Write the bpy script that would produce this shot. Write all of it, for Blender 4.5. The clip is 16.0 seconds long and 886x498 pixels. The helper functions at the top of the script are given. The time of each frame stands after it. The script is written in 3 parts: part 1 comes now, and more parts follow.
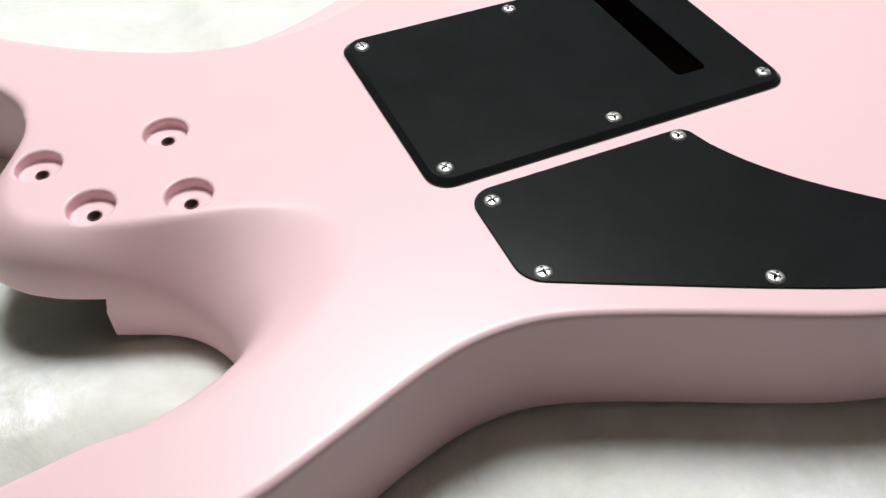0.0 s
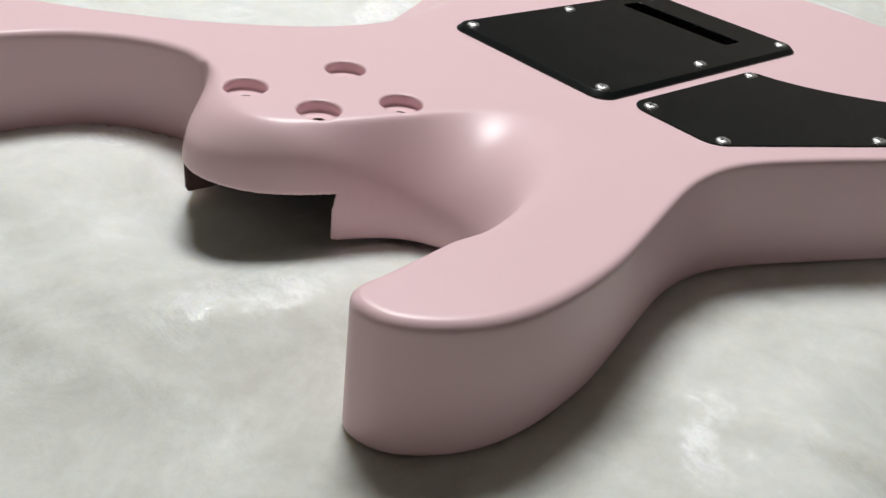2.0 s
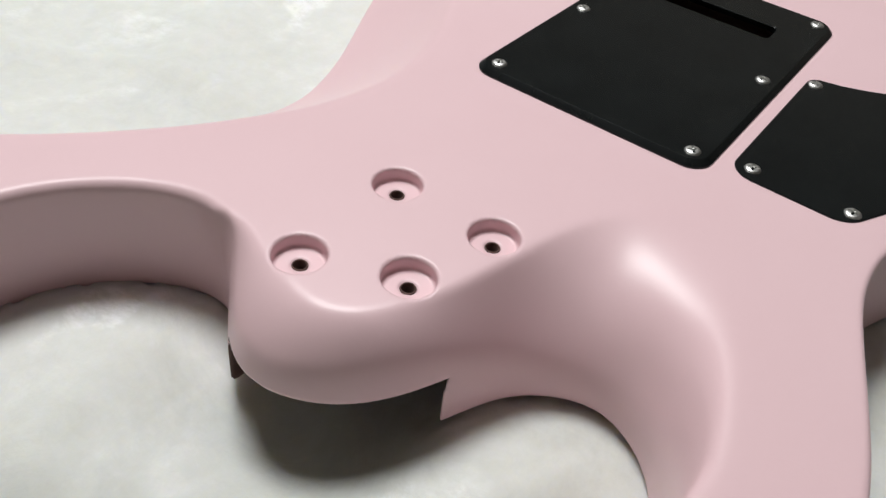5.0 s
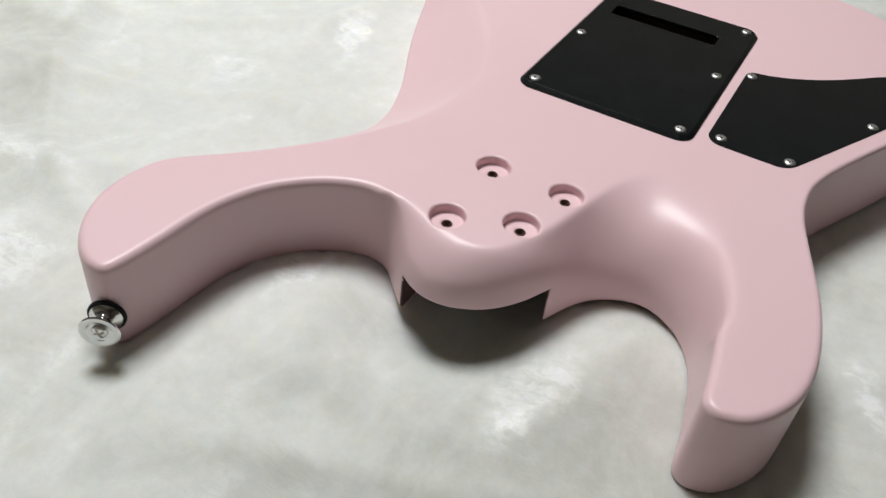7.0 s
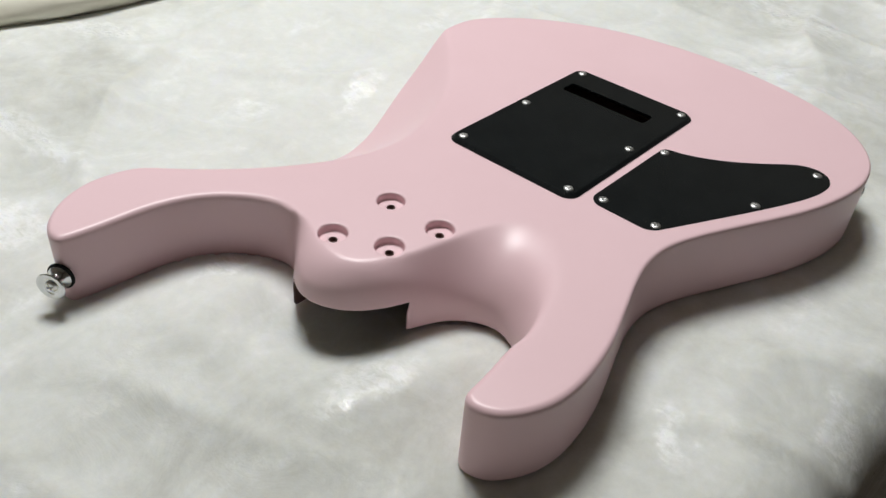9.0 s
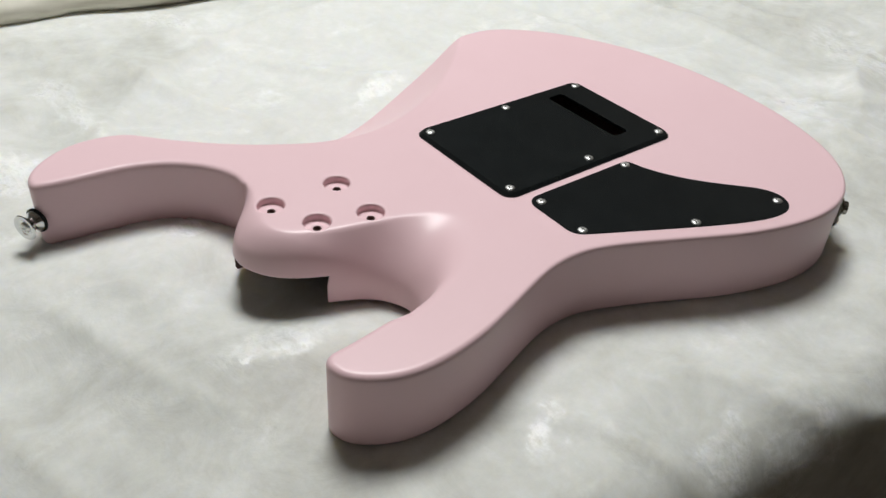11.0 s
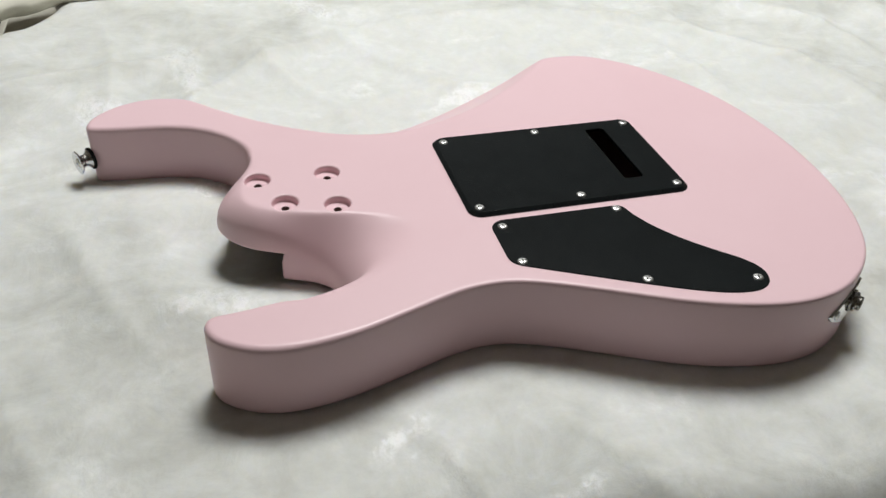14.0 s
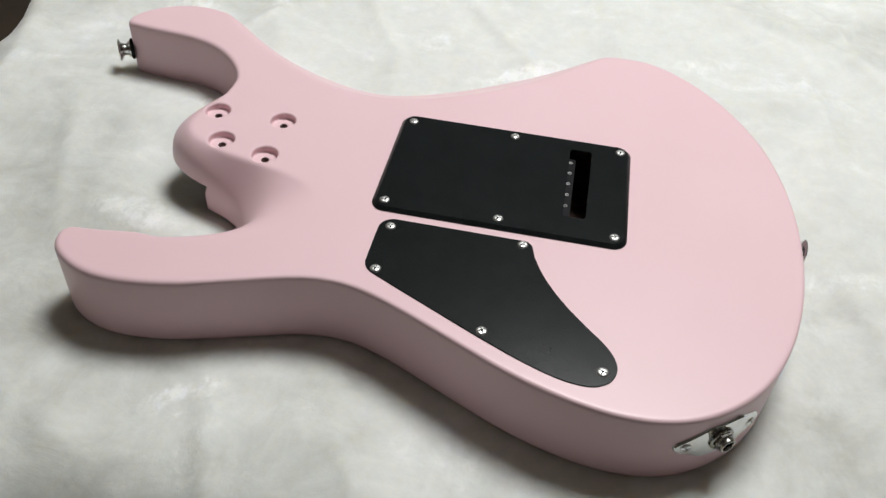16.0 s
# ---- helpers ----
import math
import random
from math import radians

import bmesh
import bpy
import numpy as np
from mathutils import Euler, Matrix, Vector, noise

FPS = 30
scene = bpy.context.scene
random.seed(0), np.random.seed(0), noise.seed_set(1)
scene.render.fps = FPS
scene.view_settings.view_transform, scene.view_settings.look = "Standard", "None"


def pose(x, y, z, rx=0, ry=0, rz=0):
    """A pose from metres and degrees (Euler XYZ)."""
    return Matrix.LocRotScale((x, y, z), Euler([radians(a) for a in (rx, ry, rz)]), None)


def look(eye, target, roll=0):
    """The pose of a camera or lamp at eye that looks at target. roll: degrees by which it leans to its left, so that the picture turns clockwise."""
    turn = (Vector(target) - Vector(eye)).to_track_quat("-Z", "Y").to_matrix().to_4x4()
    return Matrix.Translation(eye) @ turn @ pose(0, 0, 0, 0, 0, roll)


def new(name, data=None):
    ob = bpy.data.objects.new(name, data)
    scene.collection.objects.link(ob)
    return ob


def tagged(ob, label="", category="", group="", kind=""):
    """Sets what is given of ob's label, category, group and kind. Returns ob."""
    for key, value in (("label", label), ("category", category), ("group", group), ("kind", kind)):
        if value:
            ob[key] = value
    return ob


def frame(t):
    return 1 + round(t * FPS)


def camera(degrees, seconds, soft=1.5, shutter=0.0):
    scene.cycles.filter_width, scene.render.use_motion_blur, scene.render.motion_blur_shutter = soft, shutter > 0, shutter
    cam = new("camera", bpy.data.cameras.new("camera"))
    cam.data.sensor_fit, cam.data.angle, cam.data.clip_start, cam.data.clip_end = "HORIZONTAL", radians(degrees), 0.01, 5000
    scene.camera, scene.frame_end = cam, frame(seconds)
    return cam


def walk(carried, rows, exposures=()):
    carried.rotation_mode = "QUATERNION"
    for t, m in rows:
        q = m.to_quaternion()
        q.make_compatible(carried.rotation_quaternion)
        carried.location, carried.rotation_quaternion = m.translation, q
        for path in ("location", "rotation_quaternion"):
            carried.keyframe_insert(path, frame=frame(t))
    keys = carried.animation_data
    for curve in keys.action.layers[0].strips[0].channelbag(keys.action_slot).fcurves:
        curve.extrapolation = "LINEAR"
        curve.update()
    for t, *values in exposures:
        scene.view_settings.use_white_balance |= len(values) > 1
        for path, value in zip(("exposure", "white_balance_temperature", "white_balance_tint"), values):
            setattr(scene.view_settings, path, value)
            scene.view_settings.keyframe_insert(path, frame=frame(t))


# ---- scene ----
cam = camera(55.04, 16.0)
PATH = [
    (0, (-0.1574, -0.2429, 0.2387), (-0.0465, 0.0109, -0.0499), -0.79),
    (0.5, (-0.2557, -0.2104, 0.2095), (-0.0723, 0.0168, -0.0639), 5.82),
    (1, (-0.3101, -0.2016, 0.1955), (-0.0949, 0.0131, -0.0645), 7.40),
    (1.5, (-0.3267, -0.2105, 0.1641), (-0.0943, 0.0118, -0.0737), 7.88),
    (2, (-0.3378, -0.2469, 0.1721), (-0.1073, 0.0001, -0.0421), 7.46),
    (2.5, (-0.3662, -0.2581, 0.1809), (-0.1336, -0.0037, -0.0219), 5.92),
    (3, (-0.4036, -0.2280, 0.1821), (-0.1516, 0.0089, -0.0188), 4.42),
    (3.5, (-0.3856, -0.1813, 0.1802), (-0.1138, 0.0237, -0.0297), 5.00),
    (4, (-0.3398, -0.1596, 0.1664), (-0.0659, 0.0275, -0.0571), 5.14),
    (4.5, (-0.3178, -0.1346, 0.1813), (-0.0512, 0.0361, -0.0633), 7.22),
    (5, (-0.3239, -0.1047, 0.2113), (-0.0713, 0.0547, -0.0547), 7.22),
    (5.2, (-0.3297, -0.0980, 0.2259), (-0.0848, 0.0599, -0.0481), 5.86),
    (7.3, (-0.4674, -0.0994, 0.2788), (-0.1923, 0.0279, 0.0178), 6.92),
    (7.5, (-0.4706, -0.1166, 0.2822), (-0.1949, 0.0169, 0.0250), 7.10),
    (8, (-0.4740, -0.1672, 0.3017), (-0.2083, -0.0058, 0.0501), 6.85),
    (8.5, (-0.4614, -0.2164, 0.3125), (-0.2075, -0.0308, 0.0653), 5.99),
    (9, (-0.4417, -0.2523, 0.3194), (-0.1949, -0.0521, 0.0764), 4.75),
    (9.5, (-0.4279, -0.2869, 0.3175), (-0.1902, -0.0729, 0.0773), 4.54),
    (10, (-0.4112, -0.3167, 0.3196), (-0.1853, -0.0898, 0.0798), 4.28),
    (10.2, (-0.4041, -0.3317, 0.3205), (-0.1835, -0.0995, 0.0809), 3.88),
    (12.3, (-0.3231, -0.3659, 0.3287), (-0.1480, -0.0985, 0.0883), 2.63),
    (12.5, (-0.3141, -0.3637, 0.3443), (-0.1446, -0.0969, 0.0992), 2.17),
    (13, (-0.2828, -0.4003, 0.3342), (-0.1309, -0.1167, 0.0964), 3.06),
    (13.5, (-0.2542, -0.4243, 0.3293), (-0.1355, -0.1258, 0.0910), 2.38),
    (14, (-0.2171, -0.4487, 0.3361), (-0.1214, -0.1417, 0.0982), 2.67),
    (14.5, (-0.1641, -0.4581, 0.3375), (-0.0996, -0.1455, 0.0964), 2.89),
    (15, (-0.0979, -0.4453, 0.3345), (-0.0694, -0.1299, 0.0902), 4.54),
    (15.5, (-0.0400, -0.4312, 0.3581), (-0.0509, -0.1287, 0.0966), 4.10),
    (16, (0.0194, -0.4135, 0.3708), (-0.0193, -0.1249, 0.0966), 4.44),
]
EXPOSURES = [(0.0, 0.32), (0.5, 0.02), (1.0, 0.02), (1.5, 0.11), (2.0, 0.06), (2.5, 0.0), (3.0, 0.0), (3.5, 0.04), (4.5, 0.02), (5.0, -0.06), (7.5, -0.09), (10.0, -0.07), (12.5, -0.04), (16.0, -0.05)]
walk(cam, [(t, look(eye, target, roll)) for t, eye, target, roll in PATH], EXPOSURES)

# ---- world and lamps ----
world = bpy.data.worlds.new("room_air")
scene.world = world
world.use_nodes = True
world.node_tree.nodes["Background"].inputs[0].default_value = (0.9, 0.95, 1.0, 1)
world.node_tree.nodes["Background"].inputs[1].default_value = 0.006


def area_lamp(name, eye, target, size, watts, colour):
    data = bpy.data.lights.new(name, "AREA")
    data.shape, data.size, data.energy, data.color = "DISK", size, watts, colour
    ob = new(name, data)
    ob.matrix_world = look(eye, target)
    return ob


LAMP_AT = (0.24, 0.66, 1.80)
area_lamp("pendant_lamp_light", (LAMP_AT[0], LAMP_AT[1], LAMP_AT[2] - 0.06), (LAMP_AT[0], LAMP_AT[1] - 0.001, 0), 0.72, 31.5, (0.985, 0.99, 0.975))


# ---- materials ----
def node_material(name, rough=0.5, metal=0.0):
    m = bpy.data.materials.new(name)
    m.use_nodes = True
    bsdf = m.node_tree.nodes["Principled BSDF"]
    bsdf.inputs["Roughness"].default_value = rough
    bsdf.inputs["Metallic"].default_value = metal
    return m, m.node_tree.nodes, m.node_tree.links, bsdf


def object_coords(nodes, links, scale=(1, 1, 1)):
    co = nodes.new("ShaderNodeTexCoord")
    mp = nodes.new("ShaderNodeMapping")
    mp.inputs["Scale"].default_value = scale
    links.new(co.outputs["Object"], mp.inputs["Vector"])
    return mp.outputs["Vector"]


def noise_tex(nodes, links, vec, scale, detail=4.0, rough=0.55, warp=0.0):
    n = nodes.new("ShaderNodeTexNoise")
    n.inputs["Scale"].default_value = scale
    n.inputs["Detail"].default_value = detail
    n.inputs["Roughness"].default_value = rough
    n.inputs["Distortion"].default_value = warp
    links.new(vec, n.inputs["Vector"])
    return n.outputs["Fac"]


def ramp(nodes, links, fac, stops):
    r = nodes.new("ShaderNodeValToRGB")
    while len(r.color_ramp.elements) < len(stops):
        r.color_ramp.elements.new(0.5)
    for e, (pos, col) in zip(r.color_ramp.elements, stops):
        e.position, e.color = pos, (*col, 1)
    links.new(fac, r.inputs["Fac"])
    return r.outputs["Color"]


def bump(nodes, links, bsdf, height, strength, distance, after=None):
    b = nodes.new("ShaderNodeBump")
    b.inputs["Strength"].default_value = strength
    b.inputs["Distance"].default_value = distance
    links.new(height, b.inputs["Height"])
    if after is not None:
        links.new(after, b.inputs["Normal"])
    links.new(b.outputs["Normal"], bsdf.inputs["Normal"])
    return b.outputs["Normal"]


def map_range(nodes, links, fac, lo, hi):
    n = nodes.new("ShaderNodeMapRange")
    n.inputs["To Min"].default_value, n.inputs["To Max"].default_value = lo, hi
    links.new(fac, n.inputs["Value"])
    return n.outputs["Result"]


def make_paint():
    m, n, l, b = node_material("pink_satin_lacquer", 0.38)
    v = object_coords(n, l)
    col = ramp(n, l, noise_tex(n, l, v, 14, 5), [(0.3, (0.81, 0.574, 0.608)), (0.7, (0.83, 0.594, 0.630))])
    l.new(col, b.inputs["Base Color"])
    l.new(map_range(n, l, noise_tex(n, l, v, 25, 3), 0.345, 0.375), b.inputs["Roughness"])
    one = bump(n, l, b, noise_tex(n, l, v, 900, 2), 0.05, 0.0004)
    bump(n, l, b, noise_tex(n, l, v, 90, 3), 0.03, 0.001, one)
    b.inputs["Specular IOR Level"].default_value = 0.42
    return m


def make_black(name, rough):
    m, n, l, b = node_material(name, rough)
    v = object_coords(n, l)
    l.new(ramp(n, l, noise_tex(n, l, v, 40, 5), [(0.35, (0.0076, 0.0093, 0.0098)), (0.7, (0.0102, 0.0124, 0.0130))]), b.inputs["Base Color"])
    l.new(map_range(n, l, noise_tex(n, l, v, 120, 6), rough - 0.015, rough + 0.02), b.inputs["Roughness"])
    b.inputs["Specular IOR Level"].default_value = 0.34
    bump(n, l, b, noise_tex(n, l, v, 2500, 1), 0.03, 0.0002)
    return m


def make_metal(name, colour, rough):
    m, n, l, b = node_material(name, rough, 1.0)
    v = object_coords(n, l)
    l.new(ramp(n, l, noise_tex(n, l, v, 300, 4), [(0.3, tuple(c * 0.92 for c in colour)), (0.7, colour)]), b.inputs["Base Color"])
    l.new(map_range(n, l, noise_tex(n, l, v, 500, 4), rough * 0.7, rough * 1.4), b.inputs["Roughness"])
    return m


def make_plush():
    m, n, l, b = node_material("plush_fleece", 0.7)
    v = object_coords(n, l)

    def math_node(op, x, y):
        k = n.new("ShaderNodeMath")
        k.operation = op
        for socket, value in zip(k.inputs, (x, y)):
            if isinstance(value, float):
                socket.default_value = value
            else:
                l.new(value, socket)
        return k.outputs[0]

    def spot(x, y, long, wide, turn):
        """1 at the middle of an oval patch of painted pile sheen, 0 outside it."""
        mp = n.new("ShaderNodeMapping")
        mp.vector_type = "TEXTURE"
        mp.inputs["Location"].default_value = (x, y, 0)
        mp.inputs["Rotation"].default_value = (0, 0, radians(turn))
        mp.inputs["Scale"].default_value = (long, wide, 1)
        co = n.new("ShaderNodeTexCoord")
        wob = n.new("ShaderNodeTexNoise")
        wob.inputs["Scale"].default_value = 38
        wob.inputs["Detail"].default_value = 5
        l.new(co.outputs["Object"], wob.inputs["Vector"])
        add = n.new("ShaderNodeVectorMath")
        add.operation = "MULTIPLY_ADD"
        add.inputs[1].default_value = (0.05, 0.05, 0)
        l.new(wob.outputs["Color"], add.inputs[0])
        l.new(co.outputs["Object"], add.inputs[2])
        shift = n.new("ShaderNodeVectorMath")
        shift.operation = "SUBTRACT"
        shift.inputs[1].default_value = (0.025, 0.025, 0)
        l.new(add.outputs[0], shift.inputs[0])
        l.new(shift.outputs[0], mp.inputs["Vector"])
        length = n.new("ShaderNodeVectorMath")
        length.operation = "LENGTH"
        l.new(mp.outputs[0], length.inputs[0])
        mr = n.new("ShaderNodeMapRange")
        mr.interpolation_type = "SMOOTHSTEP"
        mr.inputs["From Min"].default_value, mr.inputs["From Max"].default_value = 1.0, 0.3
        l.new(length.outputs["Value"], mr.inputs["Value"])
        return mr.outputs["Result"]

    brushed = noise_tex(n, l, v, 5.5, 6, 0.55, 0.9)
    patches = noise_tex(n, l, v, 24, 6, 0.62, 0.6)
    strokes = noise_tex(n, l, object_coords(n, l, (1, 0.25, 1)), 170, 4, 0.65, 0.5)
    fibre = noise_tex(n, l, object_coords(n, l, (0.4, 1, 1)), 1100, 3, 0.7, 0.3)
    streaks = noise_tex(n, l, object_coords(n, l, (1, 0.55, 1)), 190, 5, 0.72, 0.4)
    mottle = noise_tex(n, l, v, 95, 6, 0.72, 0.3)
    # sheen of pressed pile painted into the colour: a few wide patches, and small glints all over
    crushed_sheen = None
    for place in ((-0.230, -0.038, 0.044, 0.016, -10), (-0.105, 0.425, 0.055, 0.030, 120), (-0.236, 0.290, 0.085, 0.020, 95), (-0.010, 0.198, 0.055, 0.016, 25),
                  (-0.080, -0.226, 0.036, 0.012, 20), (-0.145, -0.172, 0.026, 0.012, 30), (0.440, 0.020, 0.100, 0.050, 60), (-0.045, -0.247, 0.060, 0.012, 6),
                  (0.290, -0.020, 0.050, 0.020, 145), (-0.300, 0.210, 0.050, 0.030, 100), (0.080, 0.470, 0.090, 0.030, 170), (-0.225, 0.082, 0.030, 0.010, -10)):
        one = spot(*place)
        crushed_sheen = one if crushed_sheen is None else math_node("MAXIMUM", crushed_sheen, one)
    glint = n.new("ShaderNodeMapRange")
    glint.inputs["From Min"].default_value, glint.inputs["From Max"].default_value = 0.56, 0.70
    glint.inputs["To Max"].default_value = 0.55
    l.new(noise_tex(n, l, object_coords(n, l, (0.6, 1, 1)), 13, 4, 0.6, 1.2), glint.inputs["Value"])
    crushed_sheen = math_node("MAXIMUM", crushed_sheen, glint.outputs["Result"])
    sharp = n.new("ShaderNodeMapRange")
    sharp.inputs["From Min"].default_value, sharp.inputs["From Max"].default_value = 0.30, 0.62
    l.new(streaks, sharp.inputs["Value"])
    shine = math_node("MULTIPLY", crushed_sheen, sharp.outputs["Result"])
    # the pile lies smooth inside a wide stroked circle, and rough outside it
    centre = n.new("ShaderNodeVectorMath")
    centre.operation = "DISTANCE"
    centre.inputs[1].default_value = (0.045, 0.062, 0)
    l.new(v, centre.inputs[0])
    rough_pile = n.new("ShaderNodeMapRange")
    rough_pile.interpolation_type = "SMOOTHSTEP"
    rough_pile.inputs["From Min"].default_value, rough_pile.inputs["From Max"].default_value = 0.316, 0.328
    l.new(centre.outputs["Value"], rough_pile.inputs["Value"])
    apart = n.new("ShaderNodeSeparateXYZ")
    l.new(v, apart.inputs[0])
    upper = n.new("ShaderNodeMapRange")
    upper.interpolation_type = "SMOOTHSTEP"
    upper.inputs["From Min"].default_value, upper.inputs["From Max"].default_value = -0.02, 0.14
    l.new(apart.outputs["Y"], upper.inputs["Value"])
    smooth_pile = math_node("MULTIPLY", math_node("SUBTRACT", 1.0, rough_pile.outputs["Result"]), upper.outputs["Result"])
    tone = math_node("ADD", math_node("MULTIPLY", brushed, 0.50), math_node("MULTIPLY", patches, 0.36))
    calm = math_node("ADD", math_node("MULTIPLY", tone, 0.35), 0.342)
    blend = n.new("ShaderNodeMix")
    l.new(smooth_pile, blend.inputs["Factor"])
    l.new(tone, blend.inputs["A"])
    l.new(calm, blend.inputs["B"])
    tone = math_node("ADD", blend.outputs["Result"], math_node("MULTIPLY", strokes, 0.03))
    tone = math_node("ADD", tone, math_node("MULTIPLY", fibre, 0.035))
    # the painted sheen lightens the base colour itself
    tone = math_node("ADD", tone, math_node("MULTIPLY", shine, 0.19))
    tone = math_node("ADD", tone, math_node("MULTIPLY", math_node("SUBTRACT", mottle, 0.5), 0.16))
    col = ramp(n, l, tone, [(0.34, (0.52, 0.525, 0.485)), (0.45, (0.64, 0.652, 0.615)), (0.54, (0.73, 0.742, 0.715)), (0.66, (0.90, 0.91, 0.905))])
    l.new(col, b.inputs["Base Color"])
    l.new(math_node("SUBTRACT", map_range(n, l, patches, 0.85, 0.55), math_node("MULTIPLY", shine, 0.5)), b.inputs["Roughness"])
    # light sinks into the pile and softens the shadows on it
    b.inputs["Subsurface Weight"].default_value = 0.55
    b.inputs["Subsurface Radius"].default_value = (1.0, 0.86, 0.62)
    b.inputs["Subsurface Scale"].default_value = 0.014
    b.inputs["Sheen Weight"].default_value = 0.35
    b.inputs["Sheen Roughness"].default_value = 0.35
    one = bump(n, l, b, fibre, 0.09, 0.0007)
    two = bump(n, l, b, strokes, 0.05, 0.0022, one)
    three = bump(n, l, b, shine, 0.18, 0.002, two)
    bump(n, l, b, patches, 0.14, 0.007, three)
    return m


def make_plain(name, lo, hi, scale, rough):
    m, n, l, b = node_material(name, rough)
    v = object_coords(n, l)
    l.new(ramp(n, l, noise_tex(n, l, v, scale, 6), [(0.3, lo), (0.7, hi)]), b.inputs["Base Color"])
    bump(n, l, b, noise_tex(n, l, v, scale * 6, 4), 0.15, 0.002)
    return m


PAINT = make_paint()
BLACK = make_black("black_plastic", 0.20)
RUBBER = make_black("black_felt", 0.85)
NICKEL = make_metal("nickel_screw", (0.84, 0.84, 0.82), 0.38)
CHROME = make_metal("chrome", (0.70, 0.71, 0.71), 0.07)
AGED = make_metal("aged_nickel", (0.36, 0.35, 0.32), 0.25)
STEEL = make_metal("dark_steel", (0.016, 0.016, 0.017), 0.55)
PLUSH = make_plush()
WALL = make_plain("wall_paint", (0.66, 0.65, 0.62), (0.72, 0.71, 0.68), 3, 0.8)
FLOORING = make_plain("dark_floor", (0.035, 0.026, 0.018), (0.065, 0.046, 0.032), 6, 0.5)
BAREWOOD = make_plain("bare_wood", (0.07, 0.038, 0.032), (0.13, 0.075, 0.062), 300, 0.8)
# wood brown darkened to hold the shade inside the recesses
SHADEDWOOD = make_plain("shaded_wood", (0.085, 0.046, 0.038), (0.13, 0.075, 0.062), 60, 0.75)
# tones of unseen walls: dark for shade, beige for fill, grey for reflections
SHADEWALL = make_plain("shade_wall", (0.20, 0.17, 0.14), (0.25, 0.21, 0.17), 3, 0.8)
BEIGEFILL = make_plain("beige_fill_wall", (0.66, 0.58, 0.48), (0.72, 0.64, 0.53), 3, 0.8)
GREYWALL = make_plain("grey_wall", (0.42, 0.43, 0.43), (0.48, 0.49, 0.49), 3, 0.8)
CREAM = make_plain("cream_cloth", (0.68, 0.66, 0.55), (0.79, 0.77, 0.67), 30, 0.85)
GLOW, _n, _l, _b = node_material("lamp_diffuser", 0.5)
_b.inputs["Base Color"].default_value = (0.8, 0.8, 0.78, 1)
_b.inputs["Emission Color"].default_value = (0.965, 0.98, 1.0, 1)
_b.inputs["Emission Strength"].default_value = 6.0


# ---- mesh helpers ----
def part(name, bm, material, parent=None, label="", smooth=True):
    """One mesh object from a bmesh, under a thing or a part."""
    me = bpy.data.meshes.new(name)
    bm.to_mesh(me)
    bm.free()
    me.materials.append(material)
    for poly in me.polygons:
        poly.use_smooth = smooth
    ob = new(name, me)
    if parent is not None:
        ob.parent = parent
    return tagged(ob, label)


def auto_sharp(bm, degrees=35):
    for e in bm.edges:
        if len(e.link_faces) == 2 and e.calc_face_angle(0) > radians(degrees):
            e.smooth = False


def box(bm, lo, hi):
    vs = [bm.verts.new((x, y, z)) for x in (lo[0], hi[0]) for y in (lo[1], hi[1]) for z in (lo[2], hi[2])]
    for q in ((0, 1, 3, 2), (4, 6, 7, 5), (0, 4, 5, 1), (2, 3, 7, 6), (0, 2, 6, 4), (1, 5, 7, 3)):
        bm.faces.new([vs[i] for i in q])


def lathe(bm, profile, turns=40, m=None):
    """Turns (radius, height) pairs about z; zero radii close the ends."""
    rings = []
    for r, z in profile:
        if r < 1e-7:
            rings.append([bm.verts.new((0, 0, z))])
        else:
            rings.append([bm.verts.new((r * math.cos(2 * math.pi * k / turns), r * math.sin(2 * math.pi * k / turns), z)) for k in range(turns)])
    for a, b in zip(rings, rings[1:]):
        for k in range(turns):
            j = (k + 1) % turns
            if len(a) == 1 and len(b) > 1:
                bm.faces.new((a[0], b[k], b[j]))
            elif len(b) == 1 and len(a) > 1:
                bm.faces.new((a[k], b[0], a[j]))
            elif len(a) > 1:
                bm.faces.new((a[k], b[k], b[j], a[j]))
    bmesh.ops.recalc_face_normals(bm, faces=bm.faces)
    if m is not None:
        bm.transform(m)


def spline(points, steps=10, closed=True):
    """A smooth curve (Catmull-Rom) through plan points given in millimetres, in metres."""
    p = np.array(points, float) / 1000
    n = len(p)
    out = []
    for i in range(n if closed else n - 1):
        q = [p[(i + k) % n] if closed else p[min(max(i + k, 0), n - 1)] for k in (-1, 0, 1, 2)]
        for s in np.arange(steps) / steps:
            out.append(0.5 * (2 * q[1] + (q[2] - q[0]) * s + (2 * q[0] - 5 * q[1] + 4 * q[2] - q[3]) * s**2 + (3 * q[1] - q[0] - 3 * q[2] + q[3]) * s**3))
    if not closed:
        out.append(p[-1])
    return np.array(out)


